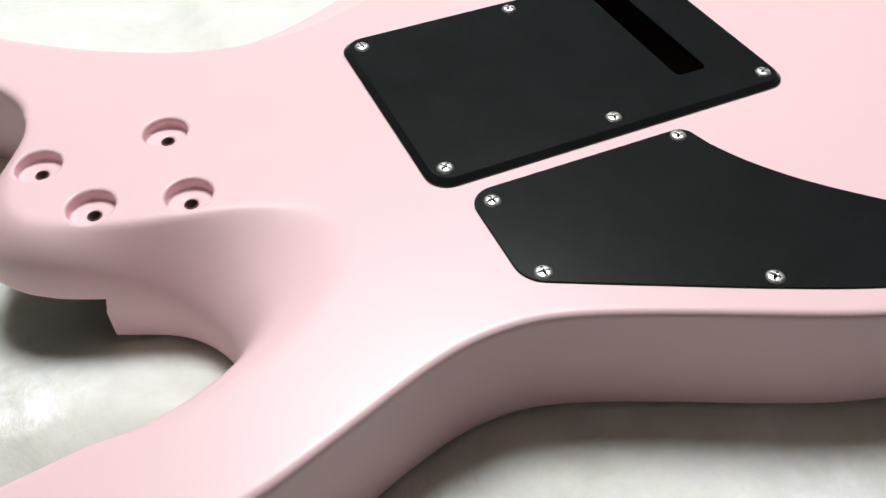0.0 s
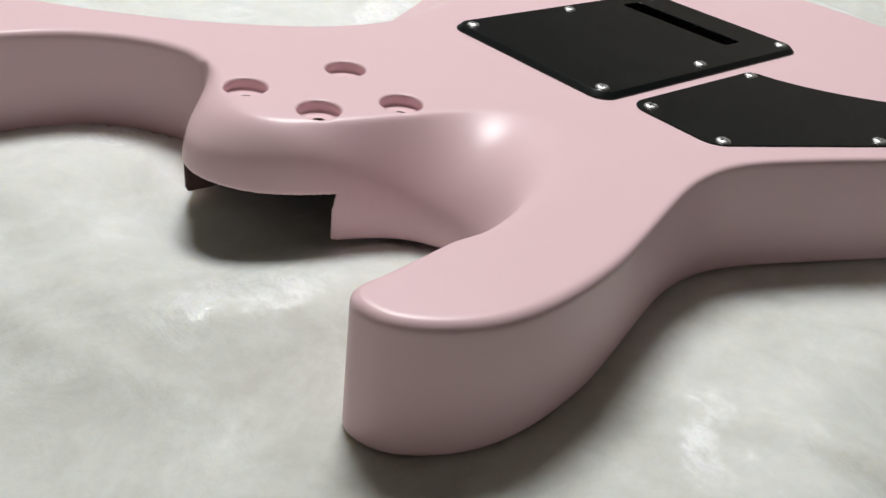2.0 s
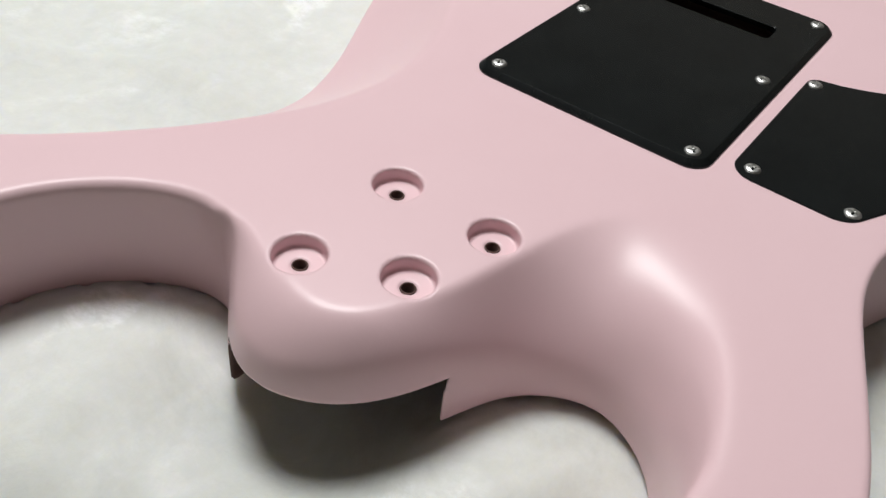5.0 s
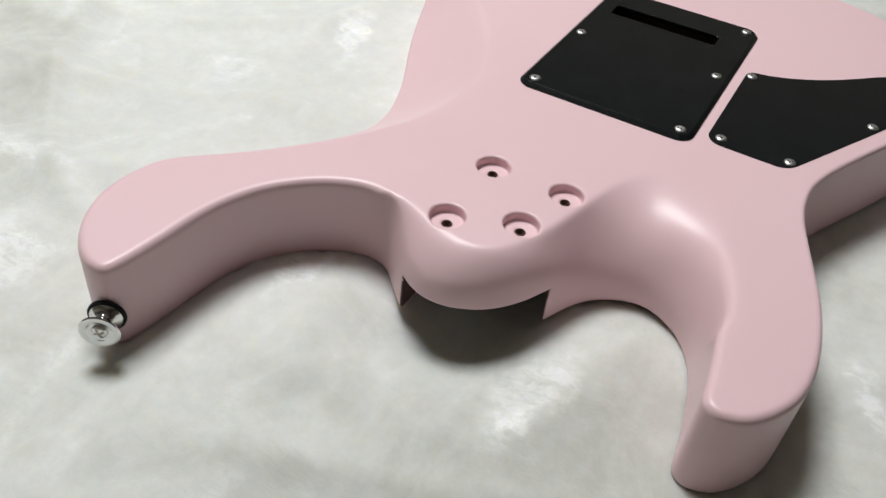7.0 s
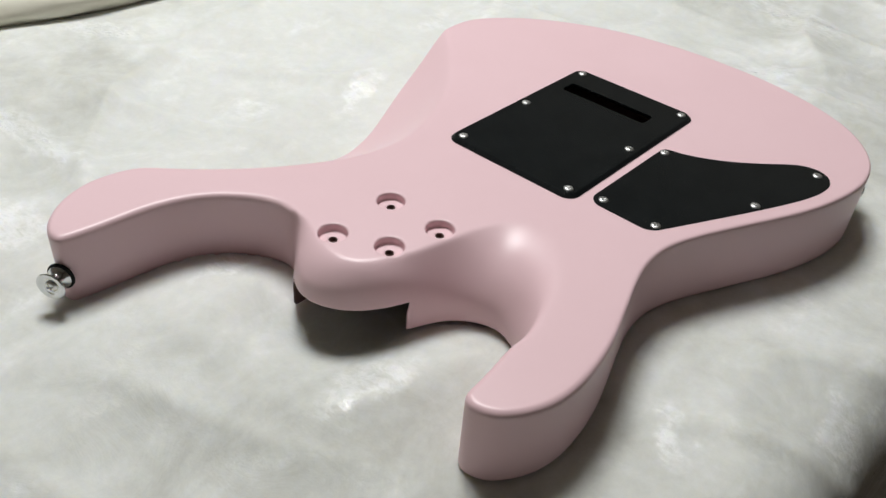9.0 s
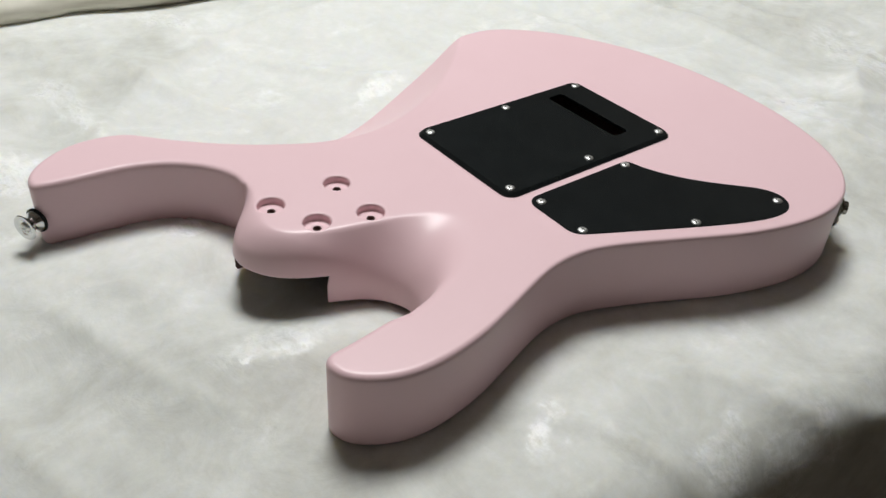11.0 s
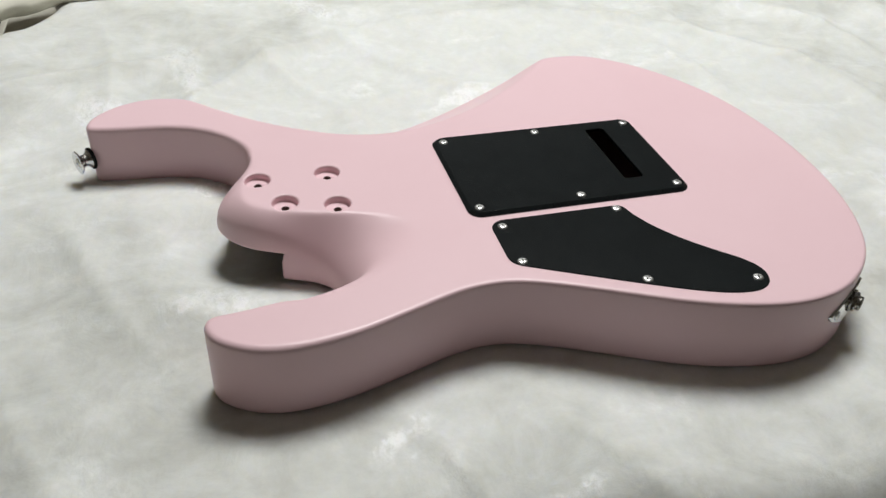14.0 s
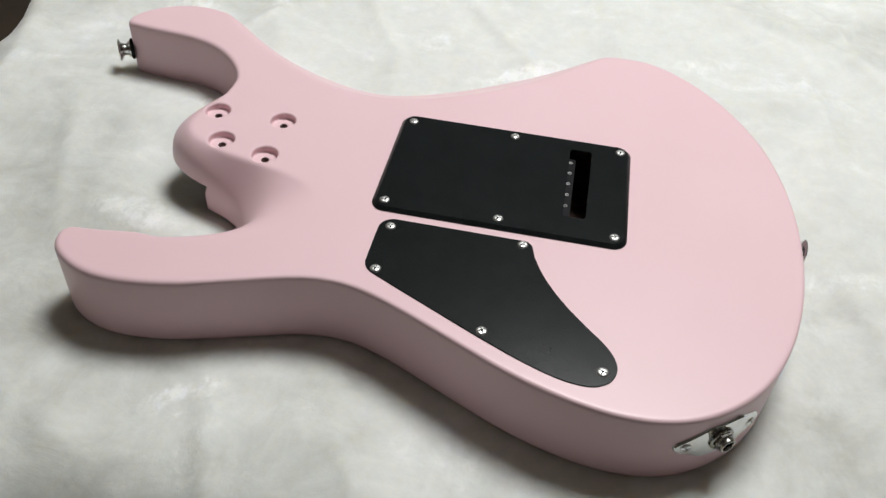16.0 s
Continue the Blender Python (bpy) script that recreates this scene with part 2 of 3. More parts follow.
def rounded(points, radii, steps=8):
    """A polygon (millimetres) with its corners rounded, in metres."""
    out = []
    n = len(points)
    for i in range(n):
        a, b, c = (Vector(points[(i + k) % n]) for k in (-1, 0, 1))
        u, w = (a - b).normalized(), (c - b).normalized()
        half = u.angle(w) / 2
        r = radii[i]
        if r <= 0:
            out.append(b / 1000)
            continue
        cut = r / math.tan(half)
        centre = b + (u + w).normalized() * r / math.sin(half)
        s, e = b + u * cut - centre, b + w * cut - centre
        turn = math.atan2(s.x * e.y - s.y * e.x, s.dot(e))
        for k in range(steps + 1):
            ang = turn * k / steps
            out.append((centre + Vector((s.x * math.cos(ang) - s.y * math.sin(ang), s.x * math.sin(ang) + s.y * math.cos(ang)))) / 1000)
    return np.array(out)


def distance(px, py, poly, closed=True):
    """Distance from plan points to a polyline; signed (inside negative) when closed."""
    best = np.full(px.shape, 1e9)
    inside = np.zeros(px.shape, bool)
    n = len(poly)
    for i in range(n if closed else n - 1):
        (ax, ay), (bx, by) = poly[i], poly[(i + 1) % n]
        ex, ey = bx - ax, by - ay
        s = np.clip(((px - ax) * ex + (py - ay) * ey) / (ex * ex + ey * ey + 1e-18), 0, 1)
        best = np.minimum(best, (px - ax - s * ex) ** 2 + (py - ay - s * ey) ** 2)
        if closed and ay != by:
            inside ^= ((ay > py) != (by > py)) & (px < ex * (py - ay) / (by - ay) + ax)
    best = np.sqrt(best)
    return np.where(inside, -best, best) if closed else best


def within(px, py, poly):
    inside = np.zeros(px.shape, bool)
    for i in range(len(poly)):
        (ax, ay), (bx, by) = poly[i], poly[(i + 1) % len(poly)]
        if ay != by:
            inside ^= ((ay > py) != (by > py)) & (px < (bx - ax) * (py - ay) / (by - ay) + ax)
    return inside


def smoothstep(a, b, v):
    s = np.clip((v - a) / (b - a), 0, 1)
    return s * s * (3 - 2 * s)


# ---- guitar body: carved from a slab ----
TOP, FACE = 0.045, -0.0030
LOWER_SIDE = [
    (-235.9, -111), (-231.0, -121.3), (-214, -132.1), (-192, -135.5), (-162, -131.5), (-134, -122.5), (-106, -113), (-88, -109.5), (-68, -110.5), (-43, -119.5),
    (-10, -135), (20, -149), (49, -158.5), (76, -163), (100, -161), (120, -153), (138, -139), (152, -121), (164, -95), (172, -65),
    (176, -33), (176.5, 0), (173, 35), (163.8, 73.3), (148.3, 106.6), (128.4, 135), (106.8, 155), (86, 166.5), (65, 168), (44, 165.5),
]
UPPER_SIDE = [
    (22, 160), (-10, 150.5), (-40, 138), (-70, 123.5), (-100, 113), (-128, 107), (-152, 104.5), (-174, 109), (-194, 121), (-215, 138), (-238, 151.5),
    (-262, 155), (-281.5, 149), (-296.3, 137.3), (-302.8, 126), (-303, 118), (-299, 114.5), (-280, 111.8), (-256, 109.8), (-240, 106),
]
CUTAWAYS = [
    (-226, 99.5), (-213, 89), (-203, 76), (-198, 62), (-201, 50), (-212, 39), (-221.6, 27.2), (-224.8, 15), (-222.3, 2.7), (-214.6, -9.6),
    (-202.4, -19), (-188.5, -26), (-168, -35.5), (-156.5, -49), (-153, -63), (-160, -79), (-174, -90), (-195, -96.5), (-220, -100.2), (-231.0, -101.2), (-235.2, -105),
]
OUTLINE = spline(LOWER_SIDE + UPPER_SIDE + CUTAWAYS)
for _ in range(12):
    OUTLINE = 0.25 * np.roll(OUTLINE, 1, 0) + 0.5 * OUTLINE + 0.25 * np.roll(OUTLINE, -1, 0)
HEEL_CREST = spline([(-230, 74), (-208, 63), (-198, 50), (-199.5, 39), (-204.5, 22), (-207, 9), (-202.8, -2.2), (-191, -10.8), (-175.5, -17.3), (-154.5, -22.8), (-133, -28), (-117, -35.5),
                     (-109, -46), (-110, -59), (-122, -73), (-141, -84), (-161, -91), (-185, -94), (-205, -88)], 8, False)
HEEL_CUT = np.vstack([HEEL_CREST, [(-0.27, -0.07), (-0.27, 0.06)]])
BELLY_CREST = spline([(85, 195), (58, 168), (30, 138), (0, 111), (-30, 90), (-66, 73), (-100, 66), (-132, 71), (-160, 84), (-185, 100), (-210, 120.5), (-230, 141), (-246, 162)], 8, False)
BELLY_CUT = np.vstack([BELLY_CREST, [(-0.2, 0.22), (-0.1, 0.25)]])
BOLT_HOLES = [(-0.1956, 0.0242), (-0.1818, -0.0050), (-0.1506, -0.0130), (-0.1510, 0.0244)]


def rounded_max(a, b, r):
    """Where two solids meet, with their edge rounded off."""
    ar, br = a + r, b + r
    return np.minimum(np.maximum(ar, br), 0) + np.hypot(np.maximum(ar, 0), np.maximum(br, 0)) - r


def spread(low, high, between, rounds=1400):
    """A smooth field from 0 on low to 1 on high over the cells between."""
    u = np.where(high, 1.0, 0.0)
    u[between] = 0.5
    ii, jj = np.where(between)
    i0, i1, j0, j1 = ii.min() - 1, ii.max() + 2, jj.min() - 1, jj.max() + 2
    w, free = u[i0:i1, j0:j1].copy(), between[i0:i1, j0:j1]
    red = (np.add.outer(np.arange(w.shape[0]), np.arange(w.shape[1])) % 2).astype(bool)
    for _ in range(rounds // 4):
        for cells in (free & red, free & ~red):
            mean = 0.25 * (np.roll(w, 1, 0) + np.roll(w, -1, 0) + np.roll(w, 1, 1) + np.roll(w, -1, 1))
            w[cells] += 1.9 * (mean - w)[cells]
    u[i0:i1, j0:j1] = w
    return u


def blurred(a, rounds):
    for _ in range(rounds):
        a = 0.2 * (a + np.roll(a, 1, 0) + np.roll(a, -1, 0) + np.roll(a, 1, 1) + np.roll(a, -1, 1))
    return a


def back_height(px, py, edge):
    """The height of the carved back over the plan."""
    cut = within(px, py, HEEL_CUT)
    u = np.clip(spread(~cut, cut & (edge >= 0), cut & (edge < 0)), 0, 1)
    ball = 1 - np.sqrt(np.clip(1 - u * u, 0, 1))
    lobe = smoothstep(-0.148, -0.204, px)
    near, soft = distance(px, py, HEEL_CREST[40:88], False), distance(px, py, HEEL_CREST[100:], False)
    crisp = blurred(smoothstep(0.25, 0.75, soft / (near + soft + 1e-6)), 90)
    fall = crisp * (1 - np.power(np.clip(1 - u, 0, 1), 1.3)) + (1 - crisp) * (0.25 * u + 0.75 * np.power(u, 2.2))
    heel = lobe * 0.0245 * (0.85 * ball + 0.15 * u) + (1 - lobe) * 0.037 * ((0.22 + 0.20 * crisp) * ball + (0.78 - 0.20 * crisp) * fall)
    heel = crisp * heel + (1 - crisp) * blurred(heel, 14)
    s = np.where(within(px, py, BELLY_CUT), distance(px, py, BELLY_CREST, False), 0)
    belly = 0.77 * (np.sqrt(s * s + 0.003**2) - 0.003)
    belly = 0.040 * np.tanh(belly / 0.040)
    return blurred(TOP - heel - belly, 4)


def carve(step=0.001):
    gx, gy, gz = np.arange(-0.312, 0.186, step), np.arange(-0.171, 0.180, step), np.arange(-0.004, TOP + 0.005, step)
    px, py = np.meshgrid(gx, gy, indexing="ij")
    edge = distance(px, py, OUTLINE)
    height = back_height(px, py, edge)
    hx, hy = np.gradient(height, step)
    slope = np.sqrt(1 + np.clip(hx * hx + hy * hy, 0, 6))
    z = gz[None, None, :]
    e3 = edge[:, :, None]
    f = rounded_max(e3, (z - height[:, :, None]) / slope[:, :, None], (0.0021 + 0.0014 * smoothstep(-0.13, -0.20, px))[:, :, None])
    face = FACE + 0.0015 * smoothstep(-0.09, -0.16, px) + 0.0030 * smoothstep(-0.09, -0.16, px) * smoothstep(-0.10, -0.06, py)
    f = rounded_max(f, face[:, :, None] - z, 0.0022)
    # neck pocket, open to the front and to the face
    pocket = np.maximum(np.maximum(px - -0.120, -px - 0.24), np.maximum(-0.0250 - py, py - 0.0315))[:, :, None]
    f = np.maximum(f, -np.maximum(pocket, z - 0.0210))
    # spring cavity below the slot of the cover
    room = np.maximum(np.maximum(px - 0.060, 0.012 - px), np.maximum(-0.038 - py, py - 0.044))[:, :, None]
    f = np.maximum(f, -np.maximum(room, 0.004 - z))
    for cx, cy in BOLT_HOLES:
        r = np.hypot(px - cx, py - cy)[:, :, None]
        f = np.maximum(f, -np.maximum(r - 0.0081, (TOP - 0.0046) - z))
        f = np.maximum(f, -np.maximum(r - 0.0024, 0.0255 - z))
    return (gx, gy, gz), f, step


def surface(axes, f, step):
    """A smooth mesh of the zero level of f on a grid: one vertex a crossed cell, with the field's own normals."""
    n = np.array(f.shape)
    inside = f < 0
    total = np.zeros((*(n - 1), 3), np.float32)
    count = np.zeros(n - 1, np.float32)
    quads = []
    index = np.arange(np.prod(n - 1)).reshape(n - 1)
    for ax in range(3):
        o1, o2 = (ax + 1) % 3, (ax + 2) % 3
        lo, hi = [slice(None)] * 3, [slice(None)] * 3
        lo[ax], hi[ax] = slice(None, -1), slice(1, None)
        cross = np.argwhere(inside[tuple(lo)] != inside[tuple(hi)])
        cross = cross[(cross[:, o1] > 0) & (cross[:, o1] < n[o1] - 1) & (cross[:, o2] > 0) & (cross[:, o2] < n[o2] - 1)]
        nxt = cross.copy()
        nxt[:, ax] += 1
        fa, fb = f[tuple(cross.T)], f[tuple(nxt.T)]
        where = cross.astype(float)
        where[:, ax] += fa / (fa - fb)
        cells = []
        for d1, d2 in ((-1, -1), (0, -1), (0, 0), (-1, 0)):
            c = cross.copy()
            c[:, o1] += d1
            c[:, o2] += d2
            np.add.at(total, tuple(c.T), where.astype(np.float32))
            np.add.at(count, tuple(c.T), 1)
            cells.append(index[tuple(c.T)])
        q = np.stack(cells, 1)
        q[fa > 0] = q[fa > 0][:, ::-1]
        quads.append(q)
    quads = np.concatenate(quads)
    used, quads = np.unique(quads, return_inverse=True)
    quads = quads.reshape(-1, 4)
    at = total.reshape(-1, 3)[used] / count.reshape(-1)[used][:, None]
    grads = np.gradient(f, step)

    def sample(field, p):
        i = np.clip(np.floor(p).astype(int), 0, n - 2)
        w = p - i
        out = 0
        for dx in (0, 1):
            for dy in (0, 1):
                for dz in (0, 1):
                    k = np.where(dx, w[:, 0], 1 - w[:, 0]) * np.where(dy, w[:, 1], 1 - w[:, 1]) * np.where(dz, w[:, 2], 1 - w[:, 2])
                    out = out + k * field[i[:, 0] + dx, i[:, 1] + dy, i[:, 2] + dz]
        return out

    g = np.stack([sample(c, at) for c in grads], 1)
    at = at - np.clip(sample(f, at) / np.maximum((g * g).sum(1), 0.3), -0.4 * step, 0.4 * step)[:, None] * g / step
    g = np.stack([sample(c, at) for c in grads], 1)
    normals = g / np.maximum(np.linalg.norm(g, axis=1), 1e-6)[:, None]
    origin = np.array([a[0] for a in axes])
    return at * step + origin, quads, normals


def mesh_from_arrays(name, verts, quads, normals, material):
    me = bpy.data.meshes.new(name)
    me.vertices.add(len(verts))
    me.vertices.foreach_set("co", np.asarray(verts, np.float32).ravel())
    me.loops.add(quads.size)
    me.loops.foreach_set("vertex_index", quads.astype(np.int32).ravel())
    me.polygons.add(len(quads))
    me.polygons.foreach_set("loop_start", np.arange(0, quads.size, quads.shape[1], dtype=np.int32))
    me.update(calc_edges=True)
    me.validate()
    me.polygons.foreach_set("use_smooth", np.ones(len(me.polygons), bool))
    if normals is not None:
        me.normals_split_custom_set_from_vertices(normals.astype(np.float32))
    me.materials.append(material)
    return me


guitar = tagged(new("guitar_body"), "pale pink satin electric guitar body lying face down on plush", "guitar body")
slab = new("body_slab", mesh_from_arrays("body_slab", *surface(*carve()), PAINT))
slab.parent = guitar
# pocket and spring cavity faces get their shade as a dark colour
slab.data.materials.append(SHADEDWOOD)
centres = np.empty(len(slab.data.polygons) * 3, np.float32)
slab.data.polygons.foreach_get("center", centres)
centres = centres.reshape(-1, 3)
cx, cy, cz = centres.T
pocket_faces = (cx > -0.23) & (cx < -0.1190) & (cy > -0.0251) & (cy < 0.0321) & (cz < 0.0214) & (cz > FACE + 0.001)
cavity_faces = (cx > 0.0115) & (cx < 0.0605) & (cy > -0.0385) & (cy < 0.0445) & (cz > 0.0035) & (cz < TOP - 0.001)
slab.data.polygons.foreach_set("material_index", (pocket_faces | cavity_faces).astype(np.int32))
tagged(slab, "satin pink lacquered wood with carved heel")


for hx, hy in BOLT_HOLES:
    hole = bmesh.new()
    lathe(hole, [(0.0025, 0.0401), (0.0022, 0.0406), (0.0020, 0.0403), (0.0020, 0.0262), (0, 0.0262)], 24, Matrix.Translation((hx, hy, 0)))
    part("bolt_hole", hole, BAREWOOD, guitar, "bare drilled wood bolt hole")


# ---- cover plates ----
def plate_mesh(bm, rings):
    """Closed rings of equal length, bottom to top, as (plan points, height); the last ring is capped."""
    made = [[bm.verts.new((x, y, z)) for x, y in pts] for pts, z in rings]
    for a, b in zip(made, made[1:]):
        for k in range(len(a)):
            j = (k + 1) % len(a)
            bm.faces.new((a[k], a[j], b[j], b[k]))
    bm.faces.new(made[-1])
    bm.faces.new(made[0][::-1])
    return made


def rect(x0, x1, y0, y1):
    return [(x0, y0), (x1, y0), (x1, y1), (x0, y1)]


def tremolo_cover():
    bm = bmesh.new()
    cy = 1.4

    def ring(hx, hy, r):
        return rounded(rect(-hx, hx, cy - hy, cy + hy), [r] * 4, 7)

    slot = rounded(rect(36.3, 50.0, -28.0, 38.5), [2.6] * 4, 7)
    outer = [(ring(75.0, 49.0, 8.5), TOP), (ring(75.0, 49.0, 8.5), TOP + 0.0006), (ring(73.0, 47.2, 7.0), TOP + 0.0024), (ring(72.7, 46.9, 6.8), TOP + 0.0026)]
    inner = [(slot, TOP), (slot, TOP + 0.0023), (slot + np.sign(slot - slot.mean(0)) * 0.0003, TOP + 0.0026)]
    o = [[bm.verts.new((x, y, z)) for x, y in pts] for pts, z in outer]
    i = [[bm.verts.new((x, y, z)) for x, y in pts] for pts, z in inner]
    n = len(o[0])
    for a, b in zip(o, o[1:]):
        for k in range(n):
            bm.faces.new((a[k], a[(k + 1) % n], b[(k + 1) % n], b[k]))
    for a, b in zip(i, i[1:]):
        for k in range(n):
            bm.faces.new((a[(k + 1) % n], a[k], b[k], b[(k + 1) % n]))
    for k in range(n):
        j = (k + 1) % n
        bm.faces.new((o[-1][k], o[-1][j], i[-1][j], i[-1][k]))
        bm.faces.new((o[0][j], o[0][k], i[0][k], i[0][j]))
    bm.normal_update()
    for face in bm.faces:
        if face.normal.z > 0.999:
            for e in face.edges:
                e.smooth = False
    auto_sharp(bm, 25)
    return part("tremolo_cover", bm, BLACK, guitar, "black bevelled plastic tremolo cover with a slot")


def control_cover():
    plan = np.vstack([
        rounded([(-66, -75), (-66, -52.9), (-20, -52.9)], [0, 9, 0], 8)[1:-1],
        rounded([(-20, -52.9), (21.0, -53.2), (29, -74)], [0, 6, 0], 6)[1:-1],
        spline([(24.5, -65), (30, -77), (38, -89.5), (46.5, -100), (57, -111), (66, -120), (71.5, -128), (73.2, -136), (70, -144), (62, -148.6), (51, -148.6), (38, -145.4),
                (20, -138.3), (-4, -127), (-25, -116.5), (-44, -107)], 6, False),
        rounded([(-44, -107), (-66.5, -95.5), (-66, -75)], [0, 11, 0], 8)[1:-1],
    ])[::-1]

    def shrink(d):
        nxt, prv = np.roll(plan, -1, 0), np.roll(plan, 1, 0)
        t = nxt - prv
        t /= np.linalg.norm(t, axis=1)[:, None]
        return plan + d * np.stack([-t[:, 1], t[:, 0]], 1)

    bm = bmesh.new()
    plate_mesh(bm, [(plan, TOP - 0.002), (plan, TOP + 0.0003), (shrink(0.0003), TOP + 0.0006)])
    bmesh.ops.recalc_face_normals(bm, faces=bm.faces)
    auto_sharp(bm, 25)
    return part("control_cover", bm, BLACK, guitar, "flat black plastic control cavity cover")


def screw_bmesh(radius=0.0030, rise=0.0009):
    """A pan-head screw with a cross recess."""
    bm = bmesh.new()
    ticks = [-1, -0.94, -0.82, -0.69, -0.64, -0.45, -0.3, -0.2, -0.165, -0.13, 0, 0.13, 0.165, 0.2, 0.3, 0.45, 0.64, 0.69, 0.82, 0.94, 1]
    n = len(ticks)
    grid = []
    for u in ticks:
        for v in ticks:
            x, y = u * math.sqrt(1 - v * v / 2), v * math.sqrt(1 - u * u / 2)
            r = math.hypot(x, y)
            z = rise * (0.25 * (1 - r**2) + 0.75 * (1 - r**7)) + 0.0002
            if min(abs(u), abs(v)) <= 0.14 and max(abs(u), abs(v)) <= 0.65:
                z -= 0.0012 - 0.0008 * max(abs(u), abs(v))
            grid.append(bm.verts.new((x * radius, y * radius, z)))
    for i in range(n - 1):
        for j in range(n - 1):
            bm.faces.new((grid[i * n + j], grid[(i + 1) * n + j], grid[(i + 1) * n + j + 1], grid[i * n + j + 1]))
    rim = [e for e in bm.edges if len(e.link_faces) == 1]
    made = bmesh.ops.extrude_edge_only(bm, edges=rim)
    for v in made["geom"]:
        if isinstance(v, bmesh.types.BMVert):
            v.co.z = -0.0012
    bmesh.ops.recalc_face_normals(bm, faces=bm.faces)
    auto_sharp(bm, 38)
    return bm


def screws(parent, places, z, radius=0.0030, group="cover screws"):
    first = None
    for n, (x, y) in enumerate(places):
        if first is None:
            ob = first = part("screw", screw_bmesh(radius), NICKEL, parent, "bright nickel cross-head screw")
        else:
            ob = new("screw", first.data)
            ob.parent = parent
            tagged(ob, "bright nickel cross-head screw")
        ob.matrix_basis = pose(x, y, z, 0, 0, (n * 37 + 12) % 90)


screws(tremolo_cover(), [(-0.0674, 0.0422), (-0.0003, 0.0430), (0.0680, 0.0428), (-0.0675, -0.0400), (0.0, -0.0400), (0.0675, -0.0400)], TOP + 0.0024)
screws(control_cover(), [(-0.0592, -0.0597), (0.0168, -0.0568), (-0.0593, -0.0950), (0.0037, -0.1260), (0.0660, -0.1386)], TOP + 0.0004)


def tremolo_block():
    bm = bmesh.new()
    box(bm, (0.0285, -0.0275, 0.009), (0.0408, 0.0345, 0.0432))
    bmesh.ops.bevel(bm, geom=bm.edges[:], offset=0.0008, segments=2, affect="EDGES")
    ob = part("tremolo_block", bm, STEEL, guitar, "dark steel tremolo block seen through the slot", smooth=False)
    for k in range(6):
        bm = bmesh.new()
        lathe(bm, [(0, -0.002), (0.0008, -0.002), (0.0008, 0.0001), (0.0012, 0.0001), (0.0012, 0)], 16, pose(0.0378, -0.0245 + k * 0.0108, 0.0434))
        part("string_hole", bm, NICKEL, ob)


tremolo_block()


# ---- strap buttons and jack ----
def strap_button(m):
    bm = bmesh.new()
    lathe(bm, [(0, 0), (0.0072, 0), (0.0078, 0.0006), (0.0078, 0.0018), (0.0070, 0.0024), (0, 0.0024)], 36)
    felt = part("felt_washer", bm, RUBBER, guitar, "black felt washer")
    bm = bmesh.new()
    lathe(bm, [(0.0068, 0.0022), (0.0066, 0.0030), (0.0054, 0.0038), (0.0044, 0.0050), (0.0043, 0.0064), (0.0050, 0.0080), (0.0066, 0.0092), (0.0079, 0.0099), (0.0083, 0.0105), (0.0080, 0.0111), (0.0064, 0.0114), (0.0050, 0.0104), (0.0042, 0.0102), (0, 0.0102)], 44)
    auto_sharp(bm, 50)
    button = part("strap_button", bm, CHROME, guitar, "polished chrome strap button")
    felt.matrix_basis = m
    button.matrix_basis = m
    ob = part("screw", screw_bmesh(0.0034, 0.0012), NICKEL, button)
    ob.matrix_basis = pose(0, 0, 0.0102, 0, 0, 20)


strap_button(pose(-0.3032, 0.1183, 0.0205, 0, -90, 28))
strap_button(pose(0.1760, 0.0050, 0.0220, 0, 90, 0))


